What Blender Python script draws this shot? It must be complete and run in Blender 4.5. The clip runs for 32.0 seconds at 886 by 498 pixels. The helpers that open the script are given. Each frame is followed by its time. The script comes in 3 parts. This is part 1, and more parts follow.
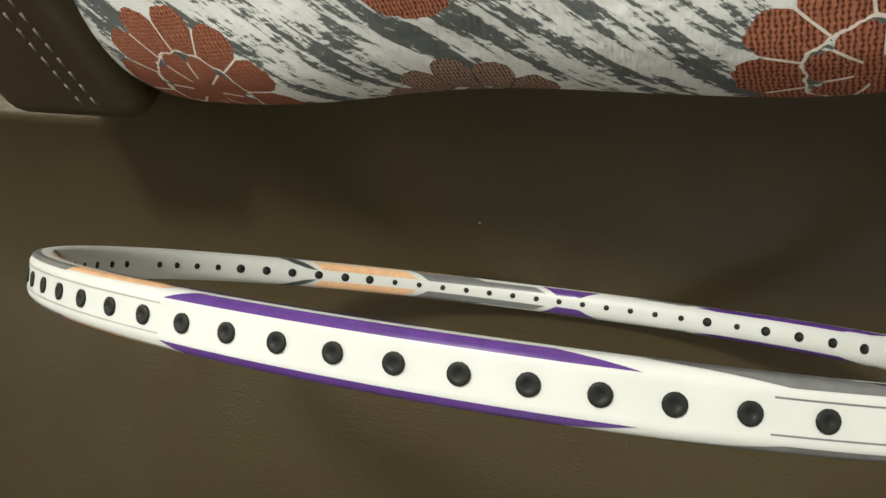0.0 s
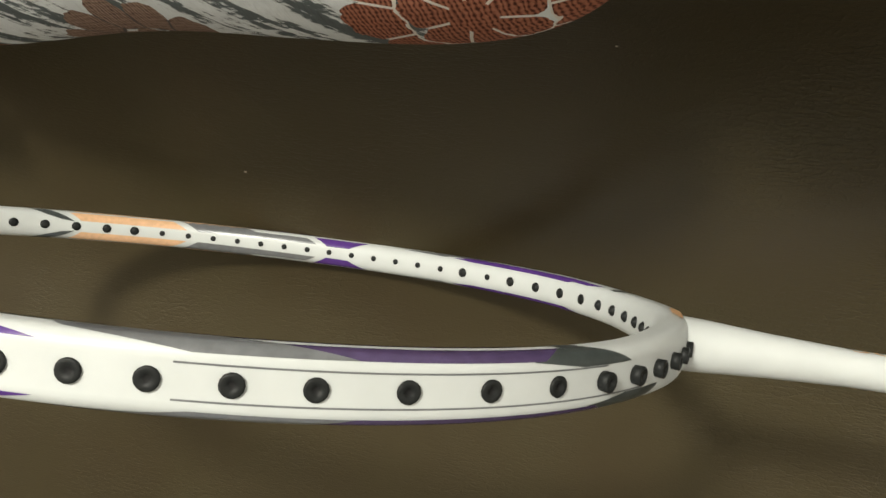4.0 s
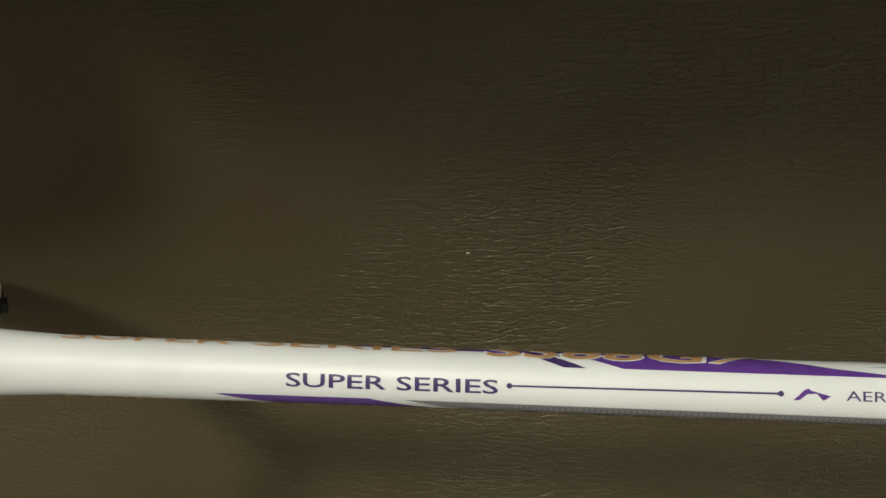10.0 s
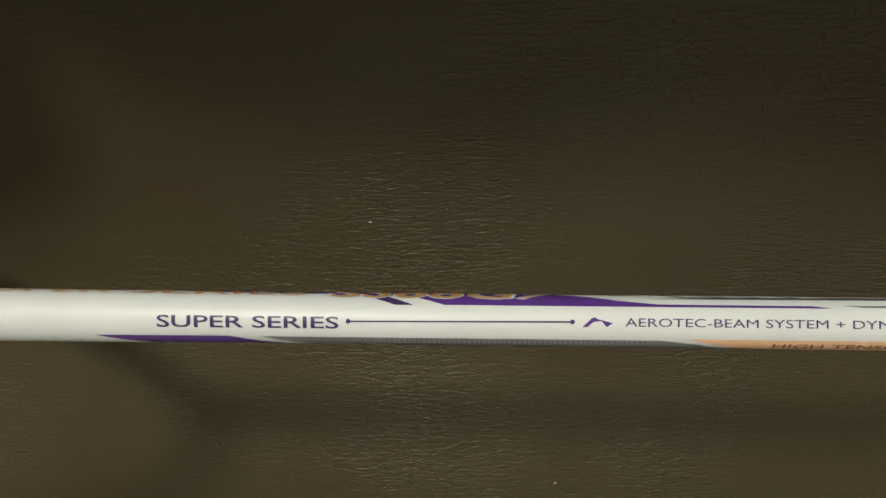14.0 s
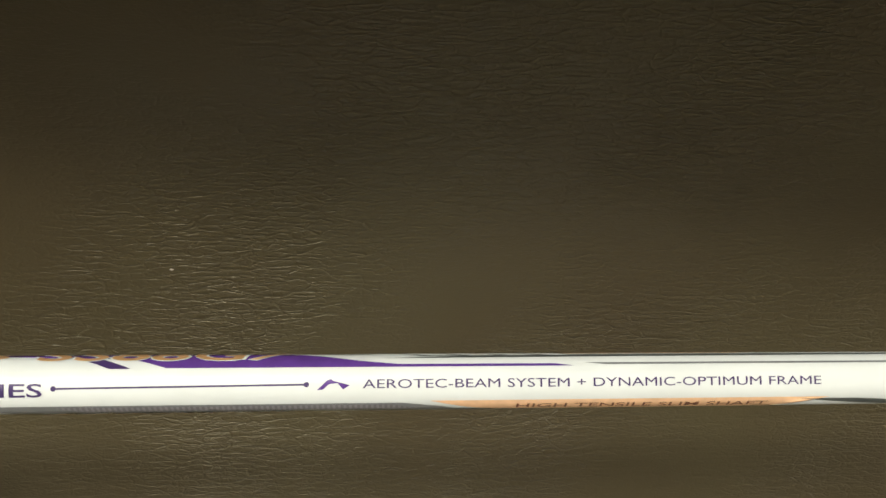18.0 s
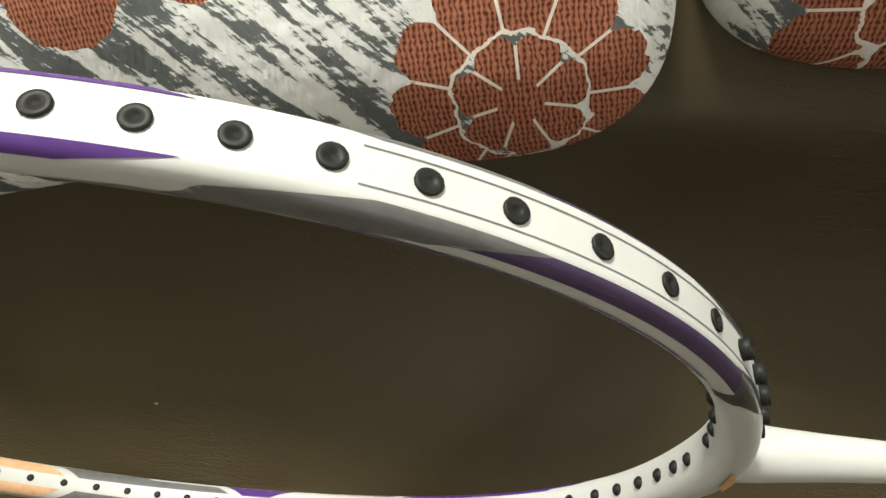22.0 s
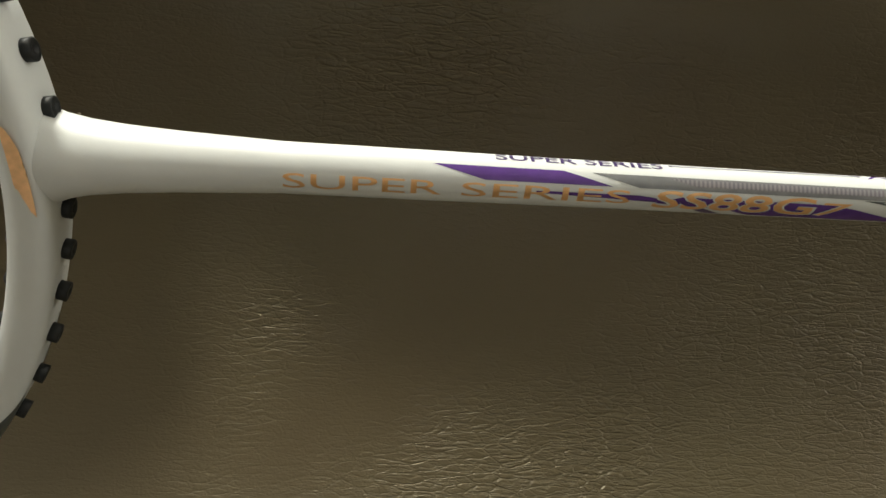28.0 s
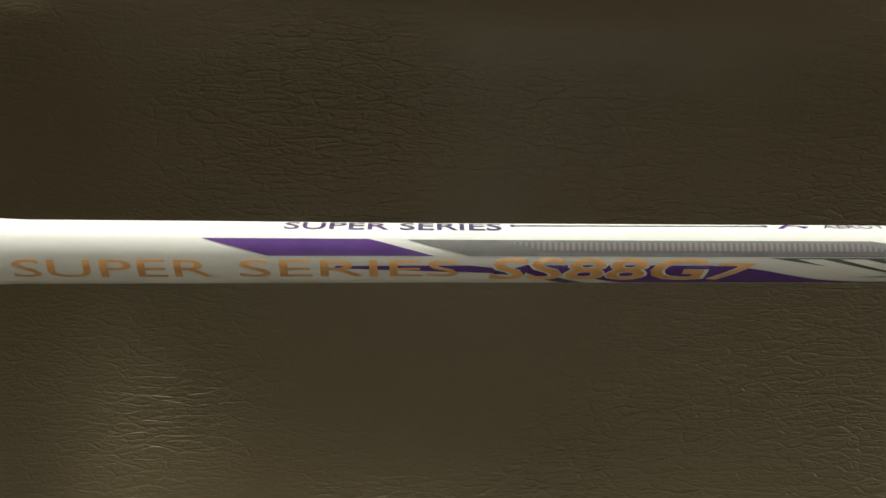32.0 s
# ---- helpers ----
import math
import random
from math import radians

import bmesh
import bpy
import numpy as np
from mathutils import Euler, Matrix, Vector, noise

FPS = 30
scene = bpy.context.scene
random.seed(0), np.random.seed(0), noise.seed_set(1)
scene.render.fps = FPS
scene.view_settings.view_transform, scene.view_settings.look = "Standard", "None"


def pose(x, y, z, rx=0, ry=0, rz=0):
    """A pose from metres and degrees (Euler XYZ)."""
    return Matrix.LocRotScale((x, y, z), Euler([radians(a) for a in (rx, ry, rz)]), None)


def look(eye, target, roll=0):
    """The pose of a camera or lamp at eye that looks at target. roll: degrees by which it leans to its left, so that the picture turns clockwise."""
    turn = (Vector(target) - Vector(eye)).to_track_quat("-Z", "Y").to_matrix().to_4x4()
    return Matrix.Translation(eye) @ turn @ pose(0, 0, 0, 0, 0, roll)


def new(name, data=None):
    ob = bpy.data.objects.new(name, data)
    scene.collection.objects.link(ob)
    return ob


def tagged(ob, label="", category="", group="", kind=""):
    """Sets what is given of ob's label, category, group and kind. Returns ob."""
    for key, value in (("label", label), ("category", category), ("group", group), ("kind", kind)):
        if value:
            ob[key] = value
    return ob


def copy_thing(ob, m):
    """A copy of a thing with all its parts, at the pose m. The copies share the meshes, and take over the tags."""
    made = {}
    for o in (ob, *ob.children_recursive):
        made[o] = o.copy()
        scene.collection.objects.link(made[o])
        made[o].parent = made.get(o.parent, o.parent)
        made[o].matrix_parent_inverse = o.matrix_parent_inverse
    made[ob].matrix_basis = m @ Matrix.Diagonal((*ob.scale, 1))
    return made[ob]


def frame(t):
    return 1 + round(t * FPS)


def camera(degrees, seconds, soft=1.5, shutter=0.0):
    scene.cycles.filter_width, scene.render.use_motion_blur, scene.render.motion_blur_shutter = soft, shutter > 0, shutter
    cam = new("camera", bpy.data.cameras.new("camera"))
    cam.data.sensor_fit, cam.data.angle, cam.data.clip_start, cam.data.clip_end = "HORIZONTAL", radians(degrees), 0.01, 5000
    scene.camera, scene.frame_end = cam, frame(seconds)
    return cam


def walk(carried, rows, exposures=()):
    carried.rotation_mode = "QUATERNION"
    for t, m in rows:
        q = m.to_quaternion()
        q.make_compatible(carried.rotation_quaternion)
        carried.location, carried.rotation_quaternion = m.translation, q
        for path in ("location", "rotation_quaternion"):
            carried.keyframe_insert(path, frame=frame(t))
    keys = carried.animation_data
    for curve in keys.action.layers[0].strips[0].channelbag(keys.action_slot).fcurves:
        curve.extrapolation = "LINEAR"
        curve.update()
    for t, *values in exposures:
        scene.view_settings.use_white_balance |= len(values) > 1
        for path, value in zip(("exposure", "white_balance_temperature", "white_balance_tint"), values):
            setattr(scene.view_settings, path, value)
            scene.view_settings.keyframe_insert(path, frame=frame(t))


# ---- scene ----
cam = camera(61.38, 32.0)
PATH = (
    (0, -0.0811, 0.0432, 0.2865, -6.65, 19.54, 3.95),
    (0.5, -0.1049, 0.0443, 0.2897, -8.04, 18.87, 4.21),
    (1, -0.1092, 0.0476, 0.2898, -8.74, 18.82, 3.86),
    (1.5, -0.1110, 0.0584, 0.2886, -10.96, 18.80, 3.44),
    (2, -0.1095, 0.0637, 0.2841, -13.25, 19.09, 2.74),
    (2.5, -0.0872, 0.0634, 0.2784, -13.75, 19.59, 2.32),
    (4.5, 0.0013, 0.0461, 0.2563, -10.12, 14.89, 4.75),
    (5, 0.0224, 0.0534, 0.2506, -12.28, 14.61, 3.23),
    (5.5, 0.0442, 0.0517, 0.2380, -13.26, 13.83, 2.55),
    (6, 0.0569, 0.0553, 0.2277, -15.23, 13.52, 1.53),
    (6.5, 0.0609, 0.0546, 0.2174, -15.14, 12.24, 0.80),
    (7, 0.0660, 0.0553, 0.2077, -14.77, 10.86, 0.58),
    (7.5, 0.0714, 0.0477, 0.1964, -15.10, 11.94, -0.65),
    (8, 0.0715, 0.0439, 0.1905, -15.34, 9.99, -0.31),
    (8.5, 0.0804, 0.0390, 0.1838, -16.61, 10.94, -1.98),
    (9, 0.0815, 0.0412, 0.1758, -17.32, 7.85, -0.69),
    (9.5, 0.0834, 0.0339, 0.1734, -13.28, 6.74, 0.07),
    (10, 0.0846, 0.0332, 0.1850, -11.32, 6.63, -0.38),
    (10.5, 0.0854, 0.0396, 0.1979, -12.56, 6.07, -0.11),
    (11, 0.0848, 0.0425, 0.1984, -14.35, 5.68, 0.14),
    (11.5, 0.0852, 0.0419, 0.1984, -15.59, 5.82, -0.10),
    (12, 0.0836, 0.0362, 0.1995, -15.75, 5.31, 0.45),
    (12.5, 0.0819, 0.0341, 0.2006, -14.01, 4.52, 0.80),
    (13, 0.0855, 0.0302, 0.2005, -12.26, 4.25, 0.30),
    (13.5, 0.0893, 0.0312, 0.2010, -12.37, 4.86, 0.16),
    (14, 0.1025, 0.0320, 0.1984, -12.55, 3.99, -0.65),
    (14.5, 0.1148, 0.0303, 0.1947, -11.43, 3.90, -1.39),
    (15, 0.1163, 0.0257, 0.1970, -9.34, 2.74, -1.15),
    (15.5, 0.1215, 0.0219, 0.1964, -6.56, 3.85, -1.86),
    (17.5, 0.1289, 0.0367, 0.1888, -13.32, -3.55, 1.18),
    (18, 0.1229, 0.0326, 0.1917, -9.44, -3.97, 0.88),
    (18.5, 0.0219, 0.0367, 0.2290, -4.49, -2.23, -0.23),
    (19, 0.0114, 0.0235, 0.2356, 0.93, -1.72, 0.26),
    (19.5, -0.0089, 0.0162, 0.2423, 4.68, -2.24, 1.19),
    (20, -0.0221, 0.0082, 0.2462, 8.11, -2.90, 1.60),
    (20.5, -0.0186, 0.0080, 0.2441, 8.47, -3.12, 1.39),
    (21, -0.0264, -0.0035, 0.2464, 13.36, -2.54, 1.78),
    (21.5, -0.0367, -0.0106, 0.2389, 16.94, 2.40, 3.15),
    (22, -0.0573, -0.0225, 0.2524, 22.34, 2.12, 4.07),
    (22.5, -0.0734, -0.0389, 0.2613, 27.17, 1.56, 5.70),
    (23, -0.0846, -0.0477, 0.2701, 25.51, 2.02, 5.11),
    (23.5, -0.0852, -0.0516, 0.2637, 22.05, 2.63, 4.12),
    (24, -0.0726, -0.0444, 0.2572, 19.02, 2.35, 2.72),
    (24.5, -0.0580, -0.0376, 0.2494, 16.38, 1.76, 1.03),
    (25, -0.0440, -0.0288, 0.2415, 12.30, 2.05, 0.66),
    (25.5, -0.0223, -0.0288, 0.2336, 9.30, -3.64, -0.10),
    (27.5, 0.0247, -0.0942, 0.1669, 46.71, -4.79, -1.03),
    (28, 0.0386, -0.0916, 0.1624, 49.91, -5.43, -2.43),
    (28.5, 0.0482, -0.0868, 0.1568, 52.18, -4.79, -3.18),
    (29, 0.0456, -0.0850, 0.1565, 53.66, -3.42, -1.42),
    (29.5, 0.0364, -0.0835, 0.1580, 53.38, -3.29, -0.70),
    (30, 0.0337, -0.0841, 0.1573, 54.22, -3.55, -0.94),
    (30.5, 0.0436, -0.0786, 0.1535, 54.44, -4.81, -3.26),
    (31, 0.0594, -0.0741, 0.1527, 53.39, -2.47, -1.75),
    (31.5, 0.0695, -0.0729, 0.1534, 53.39, -1.53, -1.55),
    (32, 0.0725, -0.0714, 0.1531, 53.41, -0.90, -0.90),
)
EXPOSURES = ((0.0, -0.6), (2.5, -0.6), (5.0, -0.42), (7.0, -0.55), (10.0, -0.8), (15.0, -0.9), (17.5, -0.4), (19.0, -0.2), (21.0, -0.15), (23.0, 0.0), (23.5, 0.3), (24.0, 0.35), (25.0, 0.15), (28.0, 0.05), (30.0, 0.15), (32.0, 0.0))
walk(cam, [(t, pose(*p)) for t, *p in PATH], EXPOSURES)

HIGH_WATTS, SIDE_WATTS, FAR_WATTS, FRONT_WATTS = 30.0, 28.0, 25.0, 6.0

# ---- world and light ----
world = bpy.data.worlds.new("sky")
scene.world = world
world.use_nodes = True
wn = world.node_tree
sky = wn.nodes.new("ShaderNodeTexSky")
sky.sky_type, sky.sun_disc, sky.sun_elevation, sky.sun_rotation = "NISHITA", False, radians(38), radians(100)
wn.nodes["Background"].inputs["Strength"].default_value = 0.10
wn.links.new(sky.outputs["Color"], wn.nodes["Background"].inputs["Color"])


def area(name, m, w, h, power, colour):
    d = bpy.data.lights.new(name, "AREA")
    d.shape, d.size, d.size_y, d.energy, d.color = "RECTANGLE", w, h, power, colour
    o = new(name, d)
    o.matrix_world = m
    return o


area("high_window_daylight", look((-0.28, 0.70, 1.24), (0.0, 0.0, 0.05)), 0.20, 0.16, HIGH_WATTS, (1.0, 0.965, 0.85))
area("side_window_daylight", look((-2.1, 0.36, 1.35), (0.0, 0.0, 0.9)), 0.5, 1.2, SIDE_WATTS, (1.0, 0.97, 0.88))
# unseen fill lamp on the right, added to even out the white lacquer
area("far_fill_light", look((2.5, 0.33, 1.35), (0.0, 0.0, 0.9)), 0.56, 1.2, FAR_WATTS, (1.0, 0.965, 0.86))
# unseen fill lamp, added to brighten the racket's front-facing sides
area("front_fill_light", look((0.3, -2.6, 1.15), (0.0, 0.0, 0.2)), 1.9, 1.2, FRONT_WATTS, (1.0, 0.98, 0.92))



# ---- materials ----
def material(name, colour, rough=0.5, metal=0.0, spec=0.5):
    m = bpy.data.materials.new(name)
    m.use_nodes = True
    b = m.node_tree.nodes["Principled BSDF"]
    b.inputs["Base Color"].default_value = (*colour, 1)
    b.inputs["Roughness"].default_value = rough
    b.inputs["Metallic"].default_value = metal
    b.inputs["Specular IOR Level"].default_value = spec
    return m


def node(m, kind, **values):
    n = m.node_tree.nodes.new(kind)
    for key, v in values.items():
        n.inputs[key].default_value = v
    return n


def link(m, a, out, b, inp):
    m.node_tree.links.new(a.outputs[out], b.inputs[inp])


def coords(m, scale=(1, 1, 1), rot=(0, 0, 0)):
    c = m.node_tree.nodes.new("ShaderNodeTexCoord")
    p = m.node_tree.nodes.new("ShaderNodeMapping")
    p.inputs["Scale"].default_value = scale
    p.inputs["Rotation"].default_value = rot
    link(m, c, "Object", p, "Vector")
    return p


def ramp(m, stops):
    r = m.node_tree.nodes.new("ShaderNodeValToRGB")
    e = r.color_ramp.elements
    while len(e) < len(stops):
        e.new(0.5)
    for k, (p, c) in enumerate(stops):
        e[k].position, e[k].color = p, (*c, 1)
    return r


def mottled(name, colour, rough, amount=0.08, scale=300.0, bump=0.0, bump_scale=900.0, spec=0.5):
    """A painted surface with a faint uneven tone and fine relief."""
    m = material(name, colour, rough, spec=spec)
    b = m.node_tree.nodes["Principled BSDF"]
    v = coords(m)
    n = node(m, "ShaderNodeTexNoise", Scale=scale, Detail=4.0)
    link(m, v, "Vector", n, "Vector")
    lo, hi = [c * (1 - amount) for c in colour], [min(1, c * (1 + amount)) for c in colour]
    r = ramp(m, [(0.3, lo), (0.7, hi)])
    link(m, n, "Fac", r, "Fac")
    link(m, r, "Color", b, "Base Color")
    if bump:
        k = node(m, "ShaderNodeTexNoise", Scale=bump_scale, Detail=3.0)
        link(m, v, "Vector", k, "Vector")
        q = node(m, "ShaderNodeBump", Strength=bump, Distance=0.0002)
        link(m, k, "Fac", q, "Height")
        link(m, q, "Normal", b, "Normal")
    return m


def leather_material():
    m = material("dark_brown_leather", (0.02, 0.015, 0.008), 0.42, spec=0.62)
    b = m.node_tree.nodes["Principled BSDF"]
    b.inputs["Specular Tint"].default_value = (1.0, 0.93, 0.72, 1)
    v = coords(m)
    tone = node(m, "ShaderNodeTexNoise", Scale=13.0, Detail=4.0)
    link(m, v, "Vector", tone, "Vector")
    r = ramp(m, [(0.3, (0.0352, 0.0252, 0.0114)), (0.7, (0.0410, 0.0326, 0.0145))])
    link(m, tone, "Fac", r, "Fac")
    link(m, r, "Color", b, "Base Color")
    rr = node(m, "ShaderNodeTexNoise", Scale=14.0, Detail=3.0)
    link(m, v, "Vector", rr, "Vector")
    rm = node(m, "ShaderNodeMapRange")
    rm.inputs["To Min"].default_value, rm.inputs["To Max"].default_value = 0.38, 0.50
    link(m, rr, "Fac", rm, "Value")
    link(m, rm, "Result", b, "Roughness")
    # fine creases along the sofa, in patches; pebble grain; broad soft folds
    crease_v = coords(m, (1.0, 5.5, 5.0), (0, 0, 0.05))
    crease = node(m, "ShaderNodeTexNoise", Scale=150.0, Detail=3.0, Roughness=0.55, Distortion=1.0)
    link(m, crease_v, "Vector", crease, "Vector")
    sharp = ramp(m, [(0.36, (0, 0, 0)), (0.52, (1, 1, 1))])
    link(m, crease, "Fac", sharp, "Fac")
    patch = node(m, "ShaderNodeTexNoise", Scale=17.0, Detail=2.0)
    link(m, v, "Vector", patch, "Vector")
    pr = node(m, "ShaderNodeMapRange")
    for key, value in (("From Min", 0.36), ("From Max", 0.66), ("To Min", 0.05), ("To Max", 0.24)):
        pr.inputs[key].default_value = value
    link(m, patch, "Fac", pr, "Value")
    place = m.node_tree.nodes.new("ShaderNodeSeparateXYZ")
    link(m, v, "Vector", place, "Vector")
    sat = node(m, "ShaderNodeMapRange")
    sat.interpolation_type = "SMOOTHSTEP"
    for key, value in (("From Min", -0.02), ("From Max", 0.08), ("To Min", 1.0), ("To Max", 2.1)):
        sat.inputs[key].default_value = value
    link(m, place, "X", sat, "Value")
    used = m.node_tree.nodes.new("ShaderNodeMath")
    used.operation = "MULTIPLY"
    link(m, pr, "Result", used, 0)
    link(m, sat, "Result", used, 1)
    grain = node(m, "ShaderNodeTexVoronoi", Scale=1500.0)
    link(m, v, "Vector", grain, "Vector")
    fold = node(m, "ShaderNodeTexNoise", Scale=9.0, Detail=2.0)
    link(m, v, "Vector", fold, "Vector")
    b1 = node(m, "ShaderNodeBump", Strength=0.10, Distance=0.0003)
    b2 = node(m, "ShaderNodeBump", Distance=0.00045)
    b3 = node(m, "ShaderNodeBump", Strength=0.25, Distance=0.006)
    link(m, grain, "Distance", b1, "Height")
    cell_v = coords(m, (1.0, 2.3, 2.0), (0, 0, 0.05))
    bend = node(m, "ShaderNodeTexNoise", Scale=110.0, Detail=2.0)
    link(m, v, "Vector", bend, "Vector")
    mix = m.node_tree.nodes.new("ShaderNodeVectorMath")
    mix.operation = "MULTIPLY_ADD"
    mix.inputs[1].default_value = (0.007, 0.007, 0.007)
    link(m, bend, "Color", mix, 0)
    link(m, cell_v, "Vector", mix, 2)
    cells = node(m, "ShaderNodeTexVoronoi", Scale=330.0)
    cells.feature = "DISTANCE_TO_EDGE"
    link(m, mix, "Vector", cells, "Vector")
    furrow = ramp(m, [(0.0, (0, 0, 0)), (0.16, (1, 1, 1))])
    link(m, cells, "Distance", furrow, "Fac")
    both = m.node_tree.nodes.new("ShaderNodeMixRGB")
    both.inputs["Fac"].default_value = 0.38
    link(m, sharp, "Color", both, "Color1")
    link(m, furrow, "Color", both, "Color2")
    link(m, both, "Color", b2, "Height")
    link(m, used, "Value", b2, "Strength")
    link(m, fold, "Fac", b3, "Height")
    # long wandering wrinkles that cross one another
    long_v = coords(m, (1.0, 4.2, 3.8), (0, 0, -0.12))
    drift = m.node_tree.nodes.new("ShaderNodeVectorMath")
    drift.operation = "MULTIPLY_ADD"
    drift.inputs[1].default_value = (0.02, 0.02, 0.02)
    wander = node(m, "ShaderNodeTexNoise", Scale=45.0, Detail=3.0)
    link(m, v, "Vector", wander, "Vector")
    link(m, wander, "Color", drift, 0)
    link(m, long_v, "Vector", drift, 2)
    wrinkle = node(m, "ShaderNodeTexVoronoi", Scale=135.0)
    wrinkle.feature = "DISTANCE_TO_EDGE"
    link(m, drift, "Vector", wrinkle, "Vector")
    groove = ramp(m, [(0.0, (0, 0, 0)), (0.09, (1, 1, 1))])
    link(m, wrinkle, "Distance", groove, "Fac")
    b4 = node(m, "ShaderNodeBump", Distance=0.00028)
    link(m, groove, "Color", b4, "Height")
    link(m, used, "Value", b4, "Strength")
    link(m, b3, "Normal", b4, "Normal")
    link(m, b4, "Normal", b2, "Normal")
    link(m, b2, "Normal", b1, "Normal")
    link(m, b1, "Normal", b, "Normal")
    return m


def hatched(name, dark, light, pitch):
    """Grey lacquer with fine cross lines along the shaft."""
    m = material(name, dark, 0.3)
    b = m.node_tree.nodes["Principled BSDF"]
    v = coords(m)
    w = node(m, "ShaderNodeTexWave", Scale=1.0 / pitch * 0.314)
    w.bands_direction = "X"
    link(m, v, "Vector", w, "Vector")
    r = ramp(m, [(0.35, dark), (0.65, light)])
    link(m, w, "Fac", r, "Fac")
    link(m, r, "Color", b, "Base Color")
    return m


LEATHER = leather_material()
WHITE = mottled("white_lacquer", (0.575, 0.602, 0.590), 0.46, 0.03, 120.0, 0.03, 1500.0)
PURPLE = mottled("purple_lacquer", (0.085, 0.034, 0.20), 0.25, 0.12, 400.0)
DEEP_PURPLE = mottled("deep_purple_lacquer", (0.085, 0.058, 0.135), 0.27, 0.12, 400.0)
INK = mottled("violet_ink", (0.045, 0.025, 0.10), 0.3, 0.1, 600.0)
GREY = mottled("grey_lacquer", (0.165, 0.172, 0.178), 0.28, 0.12, 500.0)
DARK_GREY = mottled("dark_grey_lacquer", (0.065, 0.076, 0.074), 0.28, 0.12, 500.0)
PALE_GREY = mottled("pale_grey_lacquer", (0.36, 0.34, 0.33), 0.28, 0.08, 500.0)
HATCH = hatched("hatched_grey_lacquer", (0.125, 0.12, 0.13), (0.205, 0.195, 0.21), 0.00068)
GOLD = mottled("gold_lacquer", (0.70, 0.43, 0.245), 0.32, 0.10, 700.0)
LETTER_GOLD = mottled("gold_foil", (0.74, 0.43, 0.19), 0.30, 0.14, 500.0)
PALE_GOLD = mottled("pale_gold_lacquer", (0.82, 0.50, 0.26), 0.32, 0.12, 700.0)
for sheen, amount in ((LETTER_GOLD, 0.55), (DEEP_PURPLE, 0.2), (GREY, 0.15), (DARK_GREY, 0.15)):
    sheen.node_tree.nodes["Principled BSDF"].inputs["Metallic"].default_value = amount
BROWN = mottled("brown_ink", (0.13, 0.045, 0.02), 0.4, 0.1, 600.0)
BLACK = mottled("black_nylon", (0.014, 0.0155, 0.015), 0.50, 0.2, 900.0, spec=0.22)
# near-black colour that stands in for the shade inside the grommet holes
HOLE_SHADE = material("painted_hole_shade", (0.004, 0.004, 0.004), 0.8)
STITCH = mottled("stitch_thread", (0.16, 0.14, 0.11), 0.8, 0.2, 800.0)
LINT = material("pale_lint", (0.34, 0.30, 0.24), 0.9)
PLASTER = mottled("cream_plaster", (0.44, 0.395, 0.32), 0.85, 0.05, 8.0, 0.1, 60.0)
CEILING_PAINT = mottled("white_ceiling_paint", (0.82, 0.80, 0.75), 0.9, 0.03, 4.0)
TILE = mottled("pale_floor_tile", (0.66, 0.64, 0.60), 0.30, 0.06, 5.0)
GLASS = material("window_glass", (1, 1, 1), 0.02)
GLASS.node_tree.nodes["Principled BSDF"].inputs["Transmission Weight"].default_value = 1.0
FRAME_PAINT = mottled("white_frame_paint", (0.75, 0.75, 0.72), 0.4, 0.04, 30.0)


